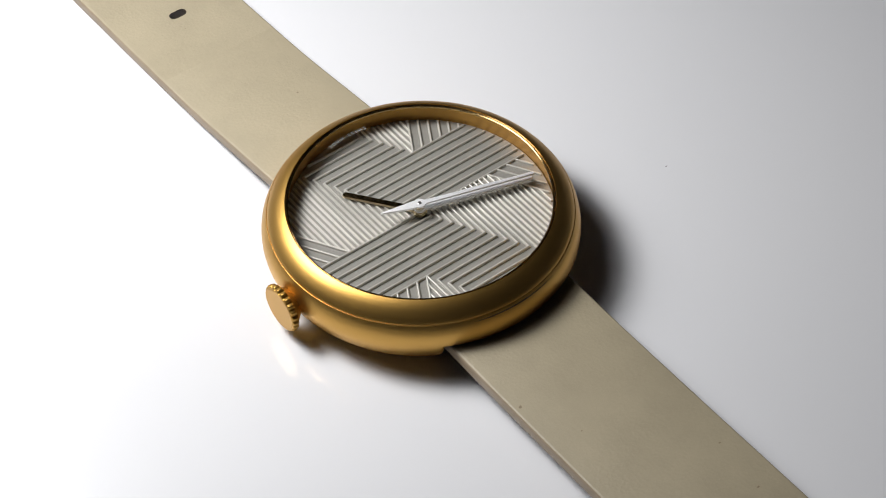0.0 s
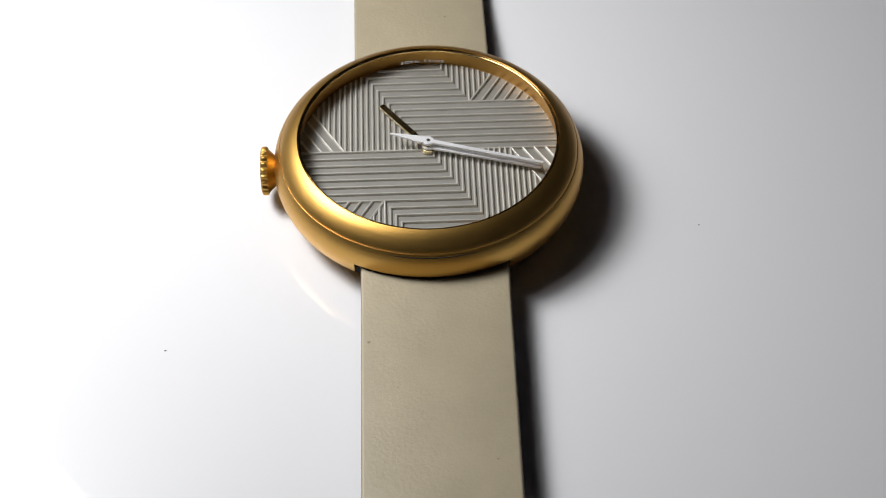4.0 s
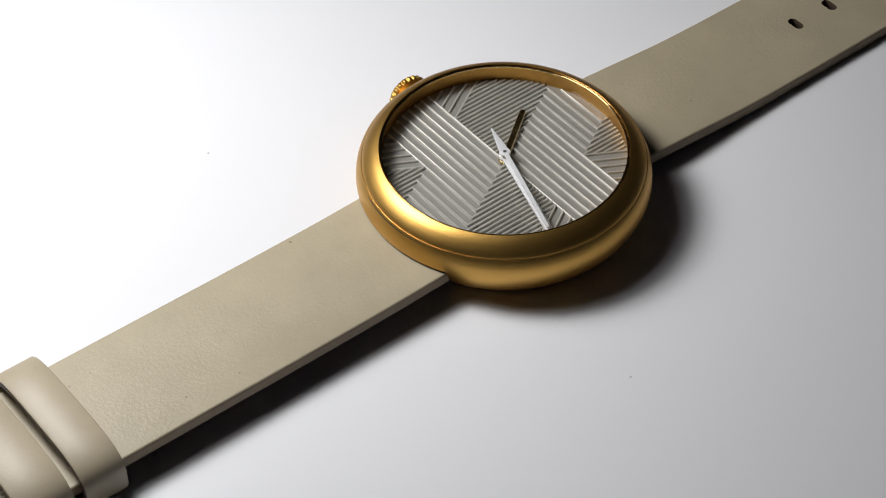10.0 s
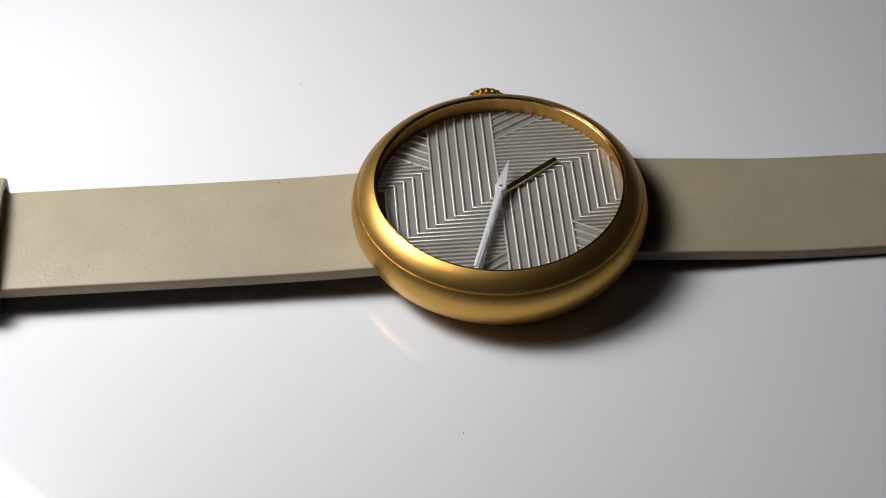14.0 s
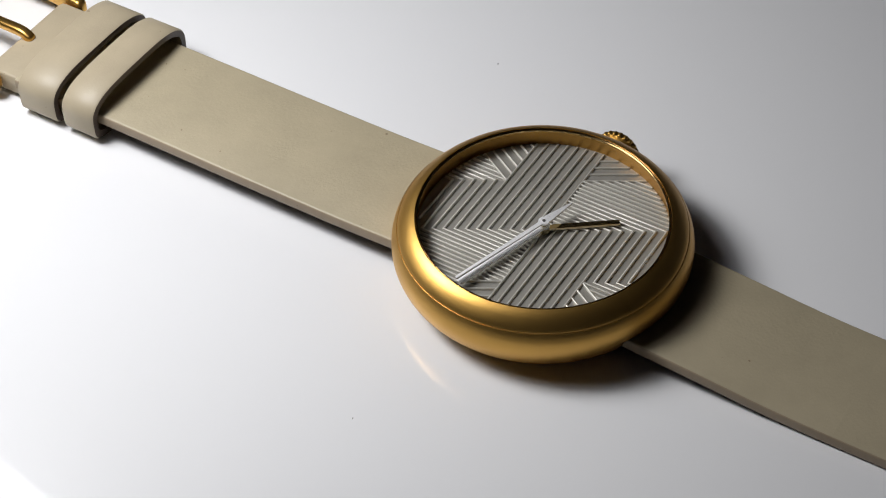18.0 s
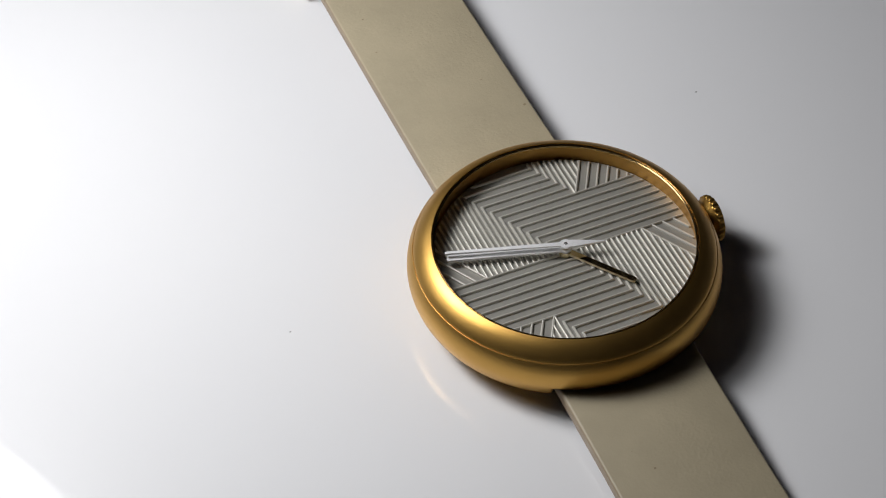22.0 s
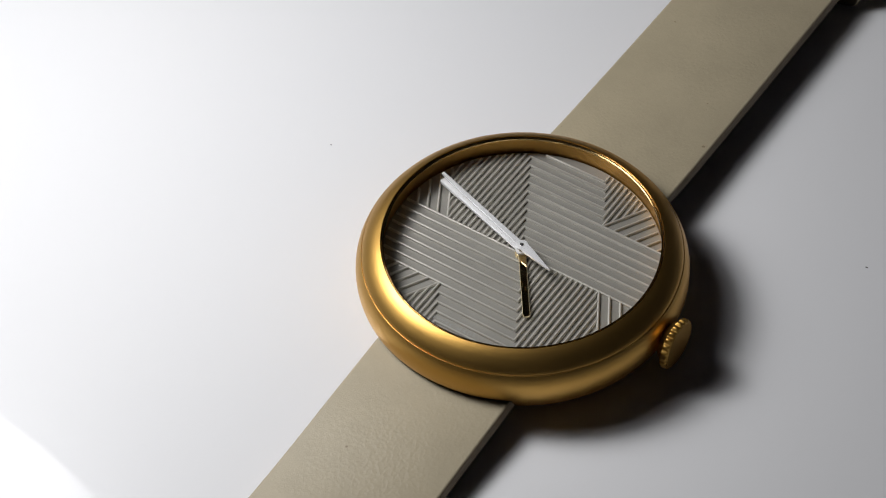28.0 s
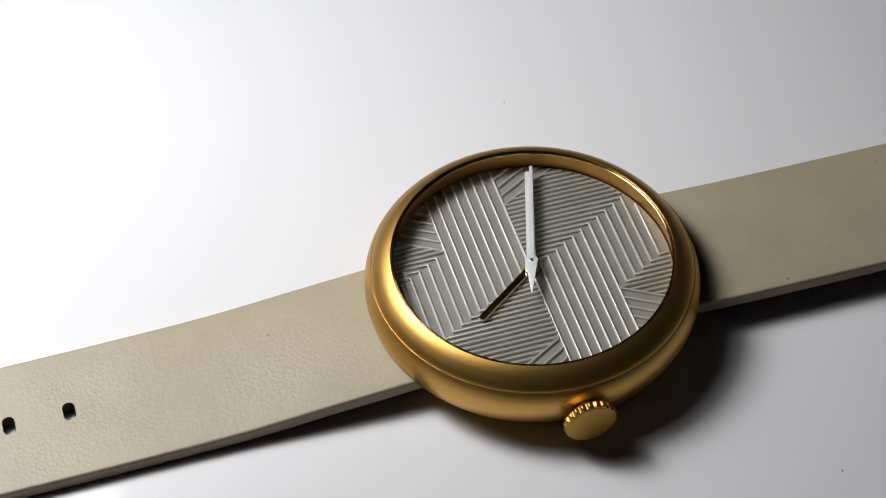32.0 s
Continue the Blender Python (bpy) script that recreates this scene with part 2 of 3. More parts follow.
# ---- the unseen room that closes the place, kept small and pale to bounce fill ----
def box_bm(x0, x1, y0, y1, z0, z1):
    bm = bmesh.new()
    bmesh.ops.create_cube(bm, size=1)
    for v in bm.verts:
        v.co = (x0 if v.co.x < 0 else x1, y0 if v.co.y < 0 else y1, z0 if v.co.z < 0 else z1)
    return bm


def structure(name, bm, mat, label):
    return tagged(new(name, finish(bm, mat, False)), label, kind="structure")


structure("floor", box_bm(-1100, 1100, -1100, 1100, -850, -760), FLOOR, "plain grey floor of a small room")
structure("wall_north", box_bm(-1100, 1100, 1100, 1200, -760, 1000), WALL, "plain grey unseen wall, added to bounce fill light")
structure("wall_south", box_bm(-1100, 1100, -1200, -1100, -760, 1000), WALL, "plain grey unseen wall, added to bounce fill light")
structure("wall_east", box_bm(1100, 1200, -1200, 1200, -760, 1000), WALL, "plain grey unseen wall, added to bounce fill light")
structure("wall_west", box_bm(-1200, -1100, -1200, 1200, -760, 1000), WALL, "plain grey unseen wall, added to bounce fill light")
structure("ceiling", box_bm(-1200, 1200, -1200, 1200, 1000, 1100), WALL, "plain grey unseen ceiling, added to bounce fill light")
structure("table_block", box_bm(-500, 500, -500, 500, -760, -14), TABLE, "plain block that carries the turning board")


# ---- the turning board ----
def make_board():
    top = tagged(new("turntable"), "glossy white round board that turns under the watch", "turntable")
    edge = smooth_line([(200, -14), (200, -1.5), (199.5, -0.4), (198.5, 0)], 4)
    bm = revolve([(0.02, -14), *edge, (120, 0), (60, 0), (0.02, 0)], 128, False)
    part("board", bm, BOARD, top)
    specks = [(45.0, 21.8, 0.15), (-29.9, 2.8, 0.12)]
    for x, y, r in specks:
        bm = bmesh.new()
        bmesh.ops.create_icosphere(bm, subdivisions=1, radius=r)
        for v in bm.verts:
            v.co = Vector((v.co.x * 1.4, v.co.y * 0.8, v.co.z * 0.3)) + noise.noise_vector(v.co * 9) * r * 0.3
            v.co += Vector((x, y, r * 0.25))
        part("dust_speck", bm, DUST, top, "tiny dark speck of dust")
    return top


turntable = make_board()

# ---- the watch ----
watch = tagged(new("wristwatch"), "round matt gold wristwatch with a beige leather strap lying open", "watch")
STRAP_HALF, STRAP_THICK = 10.15, 2.0


def side_top(side):
    return 5.45 if side > 0 else 4.75


def make_case():
    dome = [(18.47, 11.0), *smooth_line([(18.50, 11.20), (18.84, 11.06), (19.27, 10.84), (19.78, 10.50), (20.38, 9.97), (20.83, 9.45), (21.05, 9.08)], 4),
            (21.05, 8.9), (20.2, 8.9), (19.5, 7.6), (18.9, 7.6), (18.9, 10.9)]
    bezel = part("bezel", revolve(dome, 192), SATIN_GOLD, watch, "domed matt gold bezel", sharp=50)
    part("inner_ring", revolve([(18.64, 7.6), (18.46, 10.84), (18.88, 10.84), (18.88, 7.6)], 192), REHAUT_GOLD, bezel, "brushed gold wall inside the bezel", sharp=40)
    part("lip", revolve([(18.46, 10.86), (18.36, 10.9), (18.35, 11.0), (18.39, 11.06), (18.47, 11.07), (18.88, 11.0), (18.88, 10.86)], 192), RIM_GOLD, bezel, "thin polished gold lip", sharp=60)
    out = smooth_line([(21.21, 8.9), (21.54, 8.3), (21.85, 7.4), (21.98, 6.2), (21.83, 4.9), (21.29, 3.4), (20.31, 1.95), (18.99, 0.8), (17.62, 0.15)], 4)
    body = [(19.45, 7.5), (20.15, 8.86), (21.0, 8.86), (21.07, 8.97), (21.15, 8.98), *out, (17.4, 0.0), (0.02, 0.0), (0.02, 5.0), (18.2, 5.0)]
    ob = part("case_body", revolve(body, 192), [SATIN_GOLD, DARK], watch, "rounded matt gold case body", sharp=50)
    part("case_seam", revolve([(21.12 + 0.05 * math.cos(math.pi * k / 6), 8.95 + 0.05 * math.sin(math.pi * k / 6)) for k in range(12)], 192), BRIGHT_GOLD, ob, "thin bright line where bezel and case meet", sharp=80)
    cutters = []
    for side in (1, -1):
        y0, y1 = sorted((side * 17.0, side * 30.0))
        cutters.append(box_bm(-STRAP_HALF - 0.4, STRAP_HALF + 0.55, y0, y1, -2.0, side_top(side)))
    cut(ob, cutters)
    # a fine slit under the seam above the short half of the strap
    path = []
    for k in range(25):
        a = radians(90 + (k - 12) * 1.5)
        w = max(0.05, math.cos((k - 12) / 12 * math.pi / 2)) ** 0.5
        path.append(((21.37 * math.cos(a), 21.37 * math.sin(a), 8.6), (math.cos(a) * w, math.sin(a) * w, 0), (0, 0, w)))
    part("case_slit", sweep(path, rounded_rect(0.05, 0.07, 0.03, 2)), DARK, ob, "thin dark slit in the gold case")
    return ob


make_case()


def make_crown():
    bm = bmesh.new()
    n = 22
    rows_ = []
    shape = [(21.9, 2.1), (22.4, 2.55), (22.85, 2.98), (22.98, 3.2), (23.05, 3.4), (23.2, 3.5), (23.65, 3.5), (23.86, 3.4), (23.97, 3.18)]
    steps = n * 10
    for i in range(steps):
        a = 2 * math.pi * i / steps
        wave = (0.5 + 0.5 * math.sin(a * n)) ** 1.3
        ring = []
        for x, r in shape:
            dip = 0.32 * wave if 23.1 < x < 23.8 else (0.2 * wave if 23.0 < x < 23.9 else 0.0)
            ring.append(bm.verts.new((x, (r - dip) * math.cos(a), (r - dip) * math.sin(a) + 5.0)))
        rows_.append(ring)
    for i in range(steps):
        p, q = rows_[i], rows_[(i + 1) % steps]
        for k in range(len(shape) - 1):
            bm.faces.new((p[k], q[k], q[k + 1], p[k + 1]))
    bm.faces.new([r[-1] for r in rows_])
    bmesh.ops.translate(bm, verts=bm.verts, vec=(-0.15, 0, 0))
    crown = part("crown", bm, CROWN_GOLD, watch, "knurled polished gold crown", sharp=40)
    bm = bmesh.new()
    bmesh.ops.create_cone(bm, cap_ends=True, segments=64, radius1=3.06, radius2=3.0, depth=0.08)
    bmesh.ops.rotate(bm, verts=bm.verts, cent=(0, 0, 0), matrix=Matrix.Rotation(radians(90), 3, "Y"))
    bmesh.ops.translate(bm, verts=bm.verts, vec=(23.84, 0, 5.0))
    part("crown_face", bm, CROWN_GOLD, crown)
    bm = bmesh.new()
    bmesh.ops.create_cone(bm, cap_ends=True, segments=32, radius1=1.3, radius2=1.3, depth=2.0)
    bmesh.ops.rotate(bm, verts=bm.verts, cent=(0, 0, 0), matrix=Matrix.Rotation(radians(90), 3, "Y"))
    bmesh.ops.translate(bm, verts=bm.verts, vec=(21.75, 0, 5.0))
    part("crown_stem", bm, CROWN_GOLD, crown)


make_crown()

# ---- dial with its raised lines ----
DIAL_R, DIAL_Z = 18.5, 7.9
SUNK = 0.12
PITCH, SLOPE, SIDE = 1.41, 0.555, 11.8

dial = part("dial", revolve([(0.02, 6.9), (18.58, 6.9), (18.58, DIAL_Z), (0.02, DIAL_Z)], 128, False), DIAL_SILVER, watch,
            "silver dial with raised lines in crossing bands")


def clip(a, b, r=DIAL_R - 0.22):
    """The piece of the line from a to b that lies on the dial, or None."""
    a, b = Vector(a), Vector(b)
    d = b - a
    A, B, C = d.dot(d), 2 * a.dot(d), a.dot(a) - r * r
    disc = B * B - 4 * A * C
    if disc <= 0 or A < 1e-9:
        return None
    s = math.sqrt(disc)
    t0, t1 = max(0, (-B - s) / (2 * A)), min(1, (-B + s) / (2 * A))
    if t1 - t0 < 1e-6 or (b - a).length * (t1 - t0) < 0.35:
        return None
    return [tuple(a + d * t0), tuple(a + d * t1)]


def ridge_bm(points, high, base=0.185, top=0.14):
    """One raised line along the points, mitred at its corners."""
    bm = bmesh.new()
    pts = [Vector(p) for p in points]
    rings = []
    for i, p in enumerate(pts):
        d0 = (p - pts[i - 1]).normalized() if i else (pts[1] - p).normalized()
        d1 = (pts[i + 1] - p).normalized() if i < len(pts) - 1 else d0
        n0, n1 = Vector((-d0.y, d0.x)), Vector((-d1.y, d1.x))
        m = (n0 + n1).normalized()
        m = m / max(0.35, m.dot(n0))
        ring = []
        for s, h in ((-base, 0), (-top - 0.02, high * 0.62), (-top + 0.03, high * 0.9), (-0.04, high), (0.04, high), (top - 0.03, high * 0.9), (top + 0.02, high * 0.62), (base, 0)):
            q = p + m * s
            ring.append(bm.verts.new((q.x, q.y, DIAL_Z + h - (0.02 if h == 0 else 0))))
        rings.append(ring)
    for p, q in zip(rings, rings[1:]):
        for k in range(7):
            bm.faces.new((p[k], p[k + 1], q[k + 1], q[k]))
    bm.faces.new(rings[0])
    bm.faces.new(rings[-1][::-1])
    return bm


def dial_lines():
    """The lines of the upper half, in the dial's own axes; the lower half is the same turned by 180 degrees."""
    lines = []
    down = Vector((0, -1))
    far = 40.0
    # long lines with their bends
    for k in range(1, 14):
        v = PITCH * k
        left, right = -SLOPE * v, SIDE - SLOPE * v
        chain = []
        foot = Vector((left, v)) + down * (v / -down.y)
        first = clip(foot, (left, v))
        if first:
            chain += first
        if k >= 8:
            up = Vector((right, v)) - down * far
            # the bundle's first line stops it
            mid = clip((left, v), (right, v))
            last = clip((right, v), up)
            for piece in (mid, last):
                if piece:
                    if chain and (Vector(chain[-1]) - Vector(piece[0])).length < 0.02:
                        chain.append(piece[1])
                    else:
                        if len(chain) > 1:
                            lines.append(chain)
                        chain = list(piece)
        else:
            mid = clip((left, v), (far, v))
            if mid:
                if chain and (Vector(chain[-1]) - Vector(mid[0])).length < 0.02:
                    chain.append(mid[1])
                else:
                    if len(chain) > 1:
                        lines.append(chain)
                    chain = list(mid)
        if len(chain) > 1:
            lines.append(chain)
    # short lines left of the bends, down to the middle line or to the slanted bundle
    step = PITCH * SLOPE
    for k in range(14, 24):
        u = -step * k
        if u > -SIDE + 0.2:
            piece = clip((u, 0.0), Vector((u, 0.0)) - down * far)
        else:
            v = (-SIDE - u) / 0.577
            piece = clip((u, v), Vector((u, v)) - down * far)
        if piece:
            lines.append(piece)
    # slanted bundle at the far left, resting on the middle line
    for j in range(0, 5):
        u = -SIDE - 1.63 * j
        piece = clip((u, 0.0), (u - far * 0.5, far * 0.866))
        if piece:
            lines.append(piece)
    # slanted bundle above the seventh long line
    v7 = PITCH * 7
    u7 = SIDE - SLOPE * v7
    for j in range(0, 8):
        u = u7 + 1.63 * j
        piece = clip((u, v7), (u + far * 0.5, v7 + far * 0.866))
        if piece:
            lines.append(piece)
    # short lines that stand on the bundle's first line
    for j in range(0, 8):
        u = u7 + step * j - 0.05
        v = v7 + (u - u7) * 1.732
        piece = clip((u, v), Vector((u, v)) - down * far)
        if piece:
            lines.append(piece)
    return lines


def make_dial_lines():
    upper = dial_lines()
    both = [clip((-30, 0), (30, 0))] + upper + [[(-x, -y) for x, y in line] for line in upper]
    for i, line in enumerate(both):
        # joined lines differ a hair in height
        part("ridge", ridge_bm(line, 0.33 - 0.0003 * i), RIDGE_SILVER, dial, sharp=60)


make_dial_lines()


# ---- hands ----
def turned(points, degrees):
    c, s = math.cos(radians(degrees)), math.sin(radians(degrees))
    return [(x * c - y * s, x * s + y * c) for x, y in points]


def circle(r, n=24, x=0.0, y=0.0):
    return [(x + r * math.cos(2 * math.pi * k / n), y + r * math.sin(2 * math.pi * k / n)) for k in range(n)]


SWEEP, MINUTE, HOUR = 162.2, 163.2, -54.0


def make_hands():
    hub = []
    for k in range(9):
        a = radians(45 + k * (90 / 8))
        hub.append((0.82 * math.cos(a), 0.82 * math.sin(a)))
    outline = [(16.6, -0.24), (16.8, -0.12), (16.8, 0.12), (16.6, 0.24), (0.80, 0.29), *turned(hub, 0), (-0.9, 0.66), (-5.6, 0.06), (-5.6, -0.06), (-0.9, -0.66),
               *[(x, -y) for x, y in hub[::-1]], (0.80, -0.29)]
    bm = prism(turned(outline, SWEEP), 9.60 + SUNK, 9.90 + SUNK, 0.04)
    sweep_hand = part("sweep_hand", bm, HAND_SILVER, watch, "slim pale silver top hand with an arrow tail", sharp=30)
    bm = revolve([(0.02, 9.88), (0.27, 9.88), (0.27, 9.93), (0.22, 9.96), (0.14, 9.96), (0.12, 9.91), (0.02, 9.91)], 24, False)
    bmesh.ops.translate(bm, verts=bm.verts, vec=(0, 0, SUNK))
    part("hand_pin", bm, BRIGHT_STEEL, sweep_hand, "tiny steel pin in the hub")
    ring = [(0.84 * math.cos(radians(a)), 0.84 * math.sin(radians(a))) for a in range(44, 317, 8)]
    bm = prism(turned([(16.25, -0.56), (16.55, -0.34), (16.55, 0.34), (16.25, 0.56), (0.66, 0.56), *ring, (0.66, -0.56)], MINUTE), 8.74 + SUNK, 9.06 + SUNK, 0.06)
    part("minute_hand", bm, HAND_SILVER, watch, "flat pale silver minute hand", sharp=30)
    # the hour hand has a flat mirror top between two wide bevels
    bm = bmesh.new()
    rows_ = []
    for x, w, flat in ((-0.7, 0.3, 0.15), (-0.4, 0.52, 0.44), (10.75, 0.50, 0.42), (11.05, 0.36, 0.28)):
        rows_.append([bm.verts.new((*turned([(x, y)], HOUR)[0], z + SUNK)) for y, z in ((-w, 8.30), (-w, 8.46), (-flat, 8.59), (flat, 8.59), (w, 8.46), (w, 8.30))])
    for p, q in zip(rows_, rows_[1:]):
        for k in range(6):
            bm.faces.new((p[k], q[k], q[(k + 1) % 6], p[(k + 1) % 6]))
    bm.faces.new(rows_[0])
    bm.faces.new(rows_[-1])
    hour = part("hour_hand", bm, [HAND_DARK, HAND_EDGE], watch, "dark mirror-polished hour hand", smooth=False)
    for f in hour.data.polygons:
        f.material_index = 0 if f.normal.z > 0.95 else 1
    bm = revolve([(0.02, 7.95), (0.95, 7.95), (0.95, 8.20), (0.9, 8.25), (0.9, 8.62), (0.7, 8.66), (0.7, 8.80), (0.7, 8.84), (0.5, 9.05), (0.4, 9.15), (0.4, 9.72), (0.02, 9.72)], 32, False)
    bmesh.ops.translate(bm, verts=bm.verts, vec=(0, 0, SUNK))
    part("hand_post", bm, PALE_GOLD, watch, "small polished gold post under the hands", sharp=30)


make_hands()
for piece in watch.children:
    if piece == dial or "hand" in piece.name:
        piece.location = (0.05 * MM, -0.15 * MM, 0)


# ---- crystal and its print ----
def make_crystal():
    bm = revolve([(0.002, 10.25), (18.2, 10.25), (18.2, 10.93), (18.12, 10.99), (0.002, 10.99)], 160, False)
    ob = part("crystal", bm, [CRYSTAL, CRYSTAL_BELOW], watch, "clear flat watch crystal", sharp=30)
    for f in ob.data.polygons:
        f.material_index = 0 if f.normal.z > 0.97 else 1
    ob.visible_shadow = False
    part("crystal_rim", revolve([(18.24, 10.6), (18.22, 10.98), (18.06, 10.99), (18.06, 11.0), (18.14, 11.05), (18.24, 11.105), (18.3, 11.1), (18.34, 11.05), (18.34, 10.6)], 160), RIM_GOLD, watch, "thin polished rim round the crystal", sharp=50)
    word = "SWISS MADE"
    widths = [0.51, 0.72, 0.29, 0.51, 0.51, 0.41, 0.72, 0.60, 0.60, 0.51]
    total = sum(widths) + 0.12 * (len(widths) - 1)
    s = -total / 2 + 0.45
    for ch, w in zip(word, widths):
        if ch != " ":
            data = bpy.data.curves.new("letter", "FONT")
            data.body, data.align_x, data.align_y, data.size = ch, "CENTER", "CENTER", 0.80 * MM
            data.extrude = 0.012 * MM
            letter = new("letter", data)
            a = -90 + math.degrees((s + w / 2) / 16.7)
            r = 16.7
            me = bpy.data.meshes.new_from_object(letter.evaluated_get(bpy.context.evaluated_depsgraph_get()))
            bpy.data.objects.remove(letter)
            me.materials.clear()
            me.materials.append(INK)
            ob2 = new("letter", me)
            ob2.parent = ob
            ob2.matrix_basis = pose(r * math.cos(radians(a)) * MM, r * math.sin(radians(a)) * MM, 10.23 * MM, 0, 0, a + 90)
        s += w + 0.12


make_crystal()


# ---- strap ----
def strap_path(points, steps=10, grow=0.0, side=0.0, drift=0.0):
    """From (y, z) points of the strap's upper face to sweep rows; grow, drift: how much wider it gets, and how far it strays sideways, in 50 mm."""
    line = smooth_line(points, steps)
    rows_ = []
    for i, (y, z) in enumerate(line):
        y0, z0 = line[max(0, i - 1)]
        y1, z1 = line[min(len(line) - 1, i + 1)]
        t = Vector((0, y1 - y0, z1 - z0)).normalized()
        up = Vector((0, -t.z, t.y))
        if up.z < 0:
            up = -up
        wide = 1 + grow * (abs(y) - 20) / 50
        rows_.append((Vector((side + drift * (abs(y) - 20) / 50, y, z)) - up * STRAP_THICK / 2, (wide, 0, 0), tuple(up)))
    return rows_


def paint_sides(ob):
    """Edges of the leather are painted a shade darker, the lining is darker still."""
    me = ob.data
    me.materials.append(LEATHER_EDGE)
    me.materials.append(LEATHER_BACK)
    for f in me.polygons:
        if f.normal.z < -0.6:
            f.material_index = 2
        elif abs(f.normal.z) < 0.6:
            f.material_index = 2 if abs(f.center.x) < 0.004 else 1


def strap_section():
    return rounded_rect(STRAP_HALF, STRAP_THICK / 2, 0.42, 4)


def make_strap():
    # the long half with the holes
    long_path = strap_path([(-17.2, 4.5), (-21, 4.2), (-30, 3.45), (-42, 2.45), (-56, 2.1), (-72, 2.02), (-90, 2.0), (-112, 2.0)], 10, -0.012, 0.42, 0.3)
    bm = sweep(long_path, strap_section())
    ob = part("strap_long_half", bm, LEATHER, watch, "beige leather strap half with oval holes", sharp=60)
    cutters = []
    for k in range(5):
        y = -62.0 - 7.7 * k
        w, h = 1.3, 0.8
        outline = [(0.5 + w * 0.5 * sx + h * math.cos(a), y + h * math.sin(a)) for sx, a0 in ((1, -90), (-1, 90)) for a in [radians(a0 + 22.5 * q) for q in range(9)]]
        cutters.append(prism(outline, -2, 9))
    cut(ob, cutters)
    paint_sides(ob)
    for f in ob.data.polygons:
        if f.normal.z > 0.97 and f.center.y < -0.050:
            f.use_smooth = False
    # the short half with keepers and buckle
    short_path = strap_path([(17.2, 5.2), (21, 5.05), (30, 4.8), (45, 4.75), (60, 4.85), (75, 4.9), (86, 4.75), (91, 4.6)], 10, 0.0, -0.3, 0.25)
    bm = sweep(short_path, strap_section())
    ob = part("strap_short_half", bm, LEATHER, watch, "beige leather strap half that carries the buckle", sharp=60)
    paint_sides(ob)
    # the folded end round the buckle's bar, a little narrower
    fold = [(90.0, 0.9), *[(96.0 + 1.8 * math.cos(radians(q)), 2.7 + 1.8 * math.sin(radians(q))) for q in range(-90, 91, 15)], (90.0, 4.56)]
    rows_ = []
    for x, k in ((-9.5, 0.86), (-9.35, 0.95), (-9.0, 1.0), (9.0, 1.0), (9.35, 0.95), (9.5, 0.86)):
        rows_.append(((x - 0.1, 0, 0), (0, 1, 0), (0, 0, 1), k))
    bm = bmesh.new()
    rings = [[bm.verts.new((p[0], 93.5 + (y - 93.5) * (0.97 + 0.03 * k), 2.7 + (z - 2.7) * k)) for y, z in fold] for p, _, _, k in rows_]
    for p, q in zip(rings, rings[1:]):
        for k in range(len(fold)):
            j = (k + 1) % len(fold)
            bm.faces.new((p[k], p[j], q[j], q[k]))
    bm.faces.new(rings[0])
    bm.faces.new(rings[-1])
    part("strap_fold", bm, LEATHER_SMOOTH, watch, "folded beige leather end round the buckle bar", sharp=50)
    # two loops
    for y0, y1, top in ((73.6, 79.8, 8.6), (81.4, 88.6, 8.6)):
        n, half, thick = 72, 12.2, 1.2
        bm = bmesh.new()
        rings = []
        for i in range(n):
            a = 2 * math.pi * i / n
            c, s = math.cos(a), math.sin(a)
            e = 0.55 if s > 0 else 0.42
            hx = math.copysign(abs(c) ** e, c)
            hz = math.copysign(abs(s) ** (0.8 if s > 0 else 0.35), s)
            mid = top / 2
            outer = (half * hx, mid + mid * hz)
            inner = ((half - thick) * hx, mid + (mid - thick) * hz)
            rings.append([bm.verts.new((p[0] + 0.1, y, p[1])) for p, y in ((outer, y0 + 0.25), (outer, y1 - 0.25), ((outer[0] * 0.985, mid + (outer[1] - mid) * 0.96), y1), (inner, y1), (inner, y0), ((outer[0] * 0.985, mid + (outer[1] - mid) * 0.96), y0))])
        for i in range(n):
            p, q = rings[i], rings[(i + 1) % n]
            for k in range(6):
                bm.faces.new((p[k], q[k], q[(k + 1) % 6], p[(k + 1) % 6]))
        keeper = part("strap_keeper", bm, [LEATHER_SMOOTH, LEATHER_BACK], watch, "smooth beige leather loop round the strap", sharp=40)
        for f in keeper.data.polygons:
            if abs(f.normal.y) > 0.75:
                f.material_index = 1


make_strap()


def rod(points, half_wide, half_high, round_off, steps=6):
    """A bent rod with rounded ends."""
    line = [Vector(p) for p in smooth_line(points, steps)]
    path = []
    for i, p in enumerate(line):
        t = (line[min(i + 1, len(line) - 1)] - line[max(i - 1, 0)]).normalized()
        across = t.cross(Vector((0, 0, 1))).normalized()
        up = across.cross(t)
        if i in (0, len(line) - 1):
            caps = [(0.0, 1.0), (0.45, 0.93), (0.8, 0.72), (1.0, 0.35)]
            caps = [(p + t * (d * round_off * (-1 if i == 0 else 1)), across * k, up * k) for d, k in caps]
            path += caps[::-1] if i == 0 else caps
        else:
            path.append((p, across, up))
    return sweep(path, rounded_rect(half_wide, half_high, min(half_wide, half_high) * 0.75, 5))


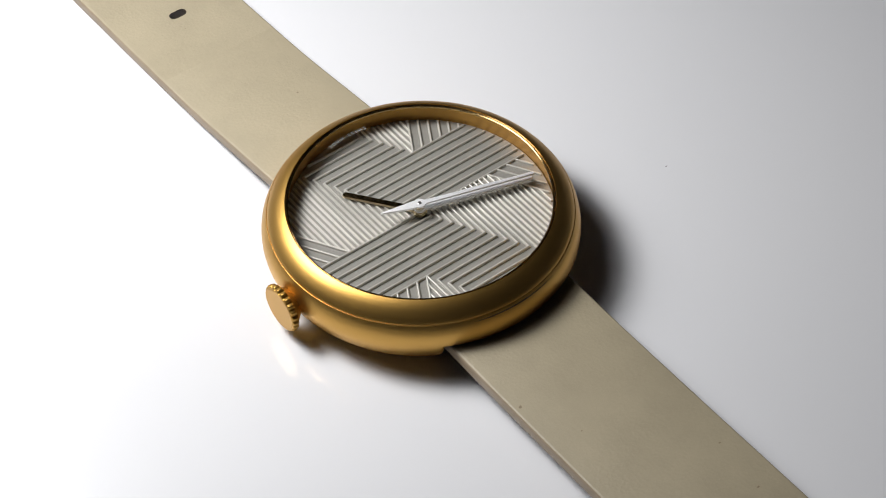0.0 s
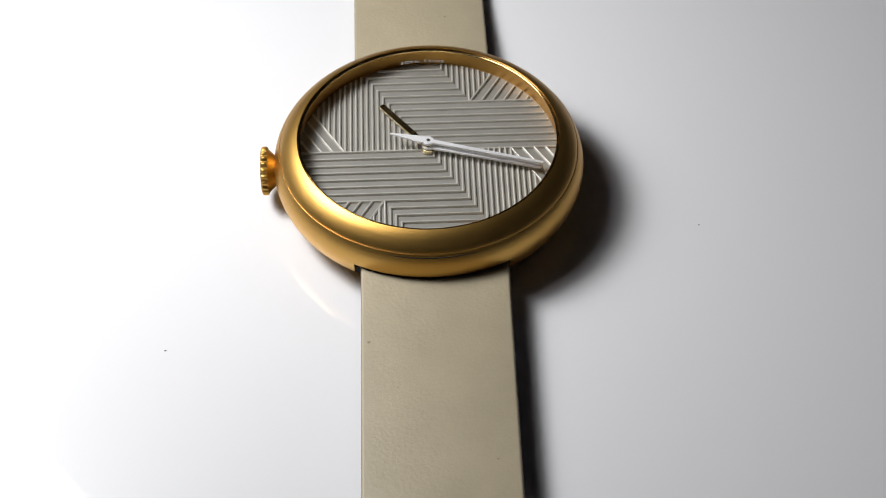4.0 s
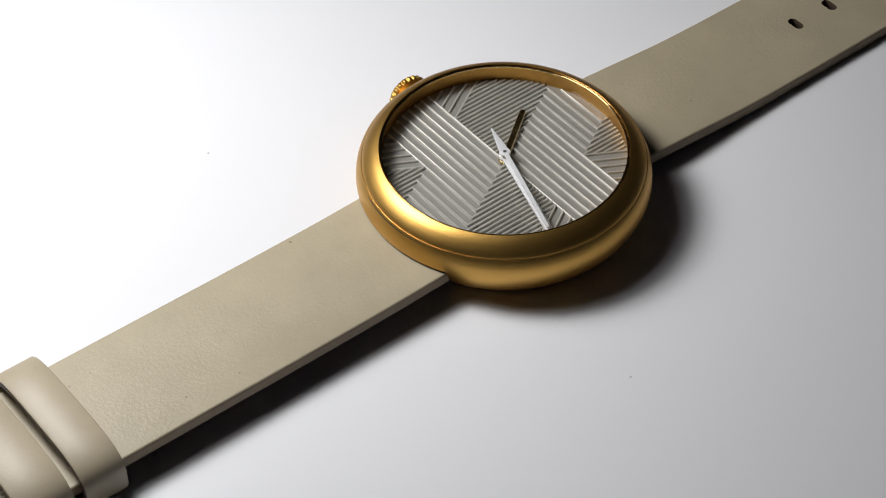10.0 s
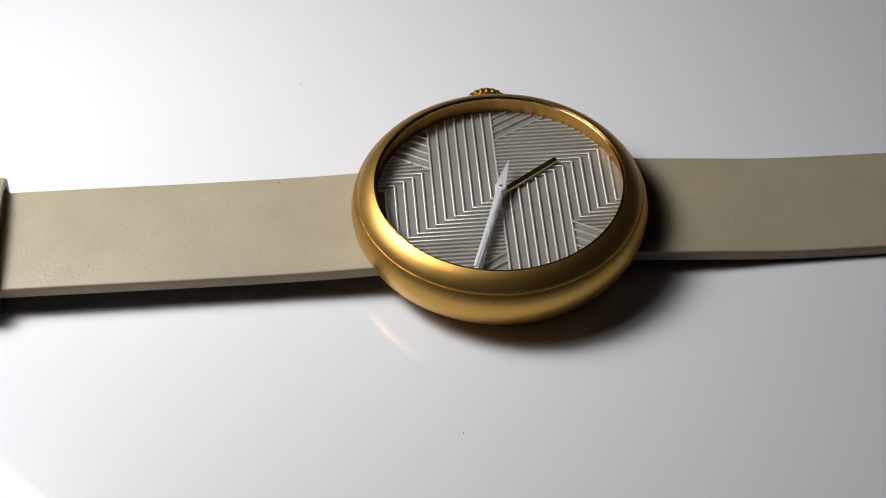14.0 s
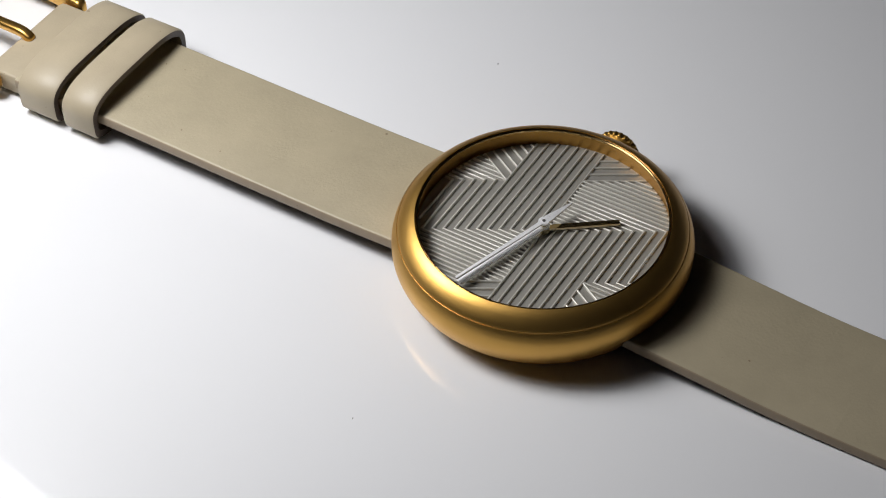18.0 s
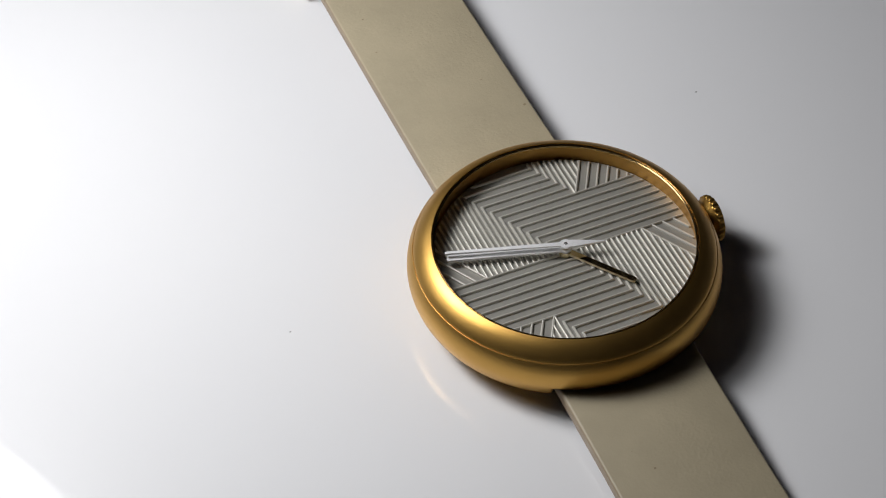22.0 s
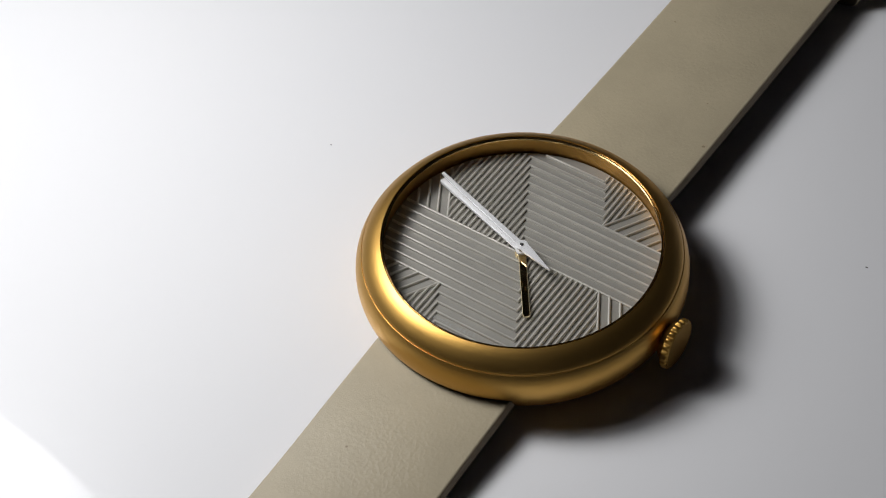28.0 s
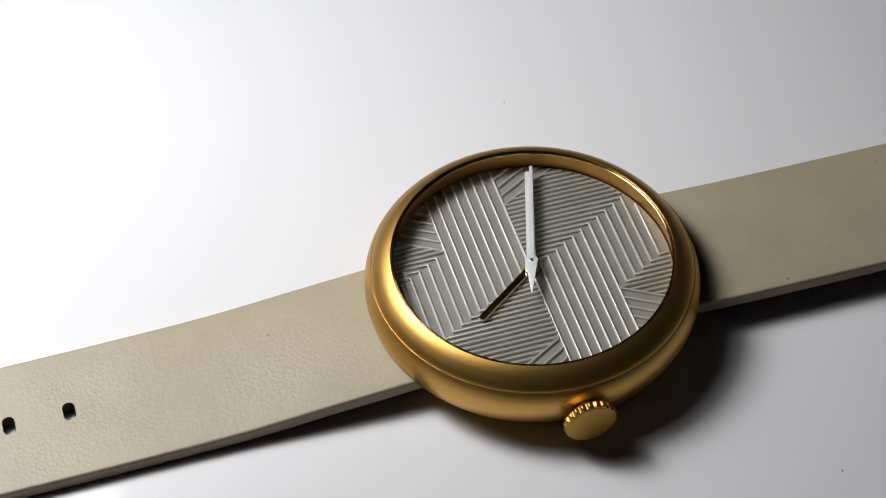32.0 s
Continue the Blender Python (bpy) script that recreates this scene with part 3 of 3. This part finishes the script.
def make_buckle():
    # frame: two arms and a far bar
    bm = rod([(-10.9, 94.6, 3.2), (-11.1, 97, 3.3), (-11.3, 103, 3.7), (-11.1, 108.5, 3.4), (-9.5, 111.5, 2.9), (-5, 112.6, 2.5), (0, 112.9, 2.4),
              (5, 112.6, 2.5), (9.5, 111.5, 2.9), (11.1, 108.5, 3.4), (11.3, 103, 3.7), (11.1, 97, 3.3), (10.9, 94.6, 3.2)], 1.05, 1.6, 1.0)
    buckle = part("buckle_frame", bm, BRIGHT_GOLD, watch, "polished gold buckle frame", sharp=60)
    # flat dark discs stand in for the shaded small holes in the arms
    for x in (-12.12, 12.12):
        bm = bmesh.new()
        bmesh.ops.create_cone(bm, cap_ends=True, segments=16, radius1=0.38, radius2=0.38, depth=0.1)
        bmesh.ops.rotate(bm, verts=bm.verts, cent=(0, 0, 0), matrix=Matrix.Rotation(radians(90), 3, "Y"))
        bmesh.ops.translate(bm, verts=bm.verts, vec=(x, 96.6, 3.3))
        part("buckle_hole_disc", bm, DARK, buckle)
    bm = rod([(-0.7, 95.6, 4.7), (-0.65, 97.2, 5.3), (-0.5, 101.0, 5.2), (-0.2, 106.0, 4.8), (0, 112.6, 4.7)], 0.9, 0.8, 0.8)
    part("buckle_tongue", bm, BRIGHT_GOLD, watch, "polished gold buckle tongue", sharp=60)


make_buckle()


# ---- the lamp's housing ----
def make_lamp():
    lamp = tagged(new("studio_lamp"), "black oval lamp head on a stand that lights the board", "lamp")
    m = look(LAMP, (0, 0, 0.005))
    bm = revolve([(0.02, 30), (0.6, 28), (1.06, 8), (1.07, -1), (1.05, -1), (1.03, 6), (0.6, 24), (0.02, 26)], 64, False)
    for v in bm.verts:
        v.co.x *= LAMP_WIDE / MM / 2
        v.co.y *= LAMP_TALL / MM / 2
    head = part("lamp_head", bm, HOUSING, lamp, "black lamp housing", sharp=40)
    head.matrix_basis = m
    back = (m @ Vector((0, 0, 0.028))) / MM
    bm = sweep([((back.x, back.y, z), (1, 0, 0), (0, 1, 0)) for z in (-14, back.z - 60)] + [((back.x, back.y, back.z + 4), (1, 0, 0), (0, 1, 0))], circle(7, 20))
    part("lamp_pole", bm, HOUSING, lamp)
    bm = revolve([(0.02, -14), (70, -14), (70, -6), (64, -3), (0.02, -3)], 48, False)
    bmesh.ops.translate(bm, verts=bm.verts, vec=(back.x, back.y, 0))
    part("lamp_foot", bm, HOUSING, lamp)


make_lamp()


def motions():
    walk(turntable, [(t, pose(0, 0, 0, 0, 0, a)) for t, a in TURN_ROWS])
    seat = Matrix.Translation((WATCH_X, WATCH_Y, 0))
    walk(watch, [(t, pose(0, 0, 0, 0, 0, a + WATCH_TURN) @ seat) for t, a in TURN_ROWS])


motions()
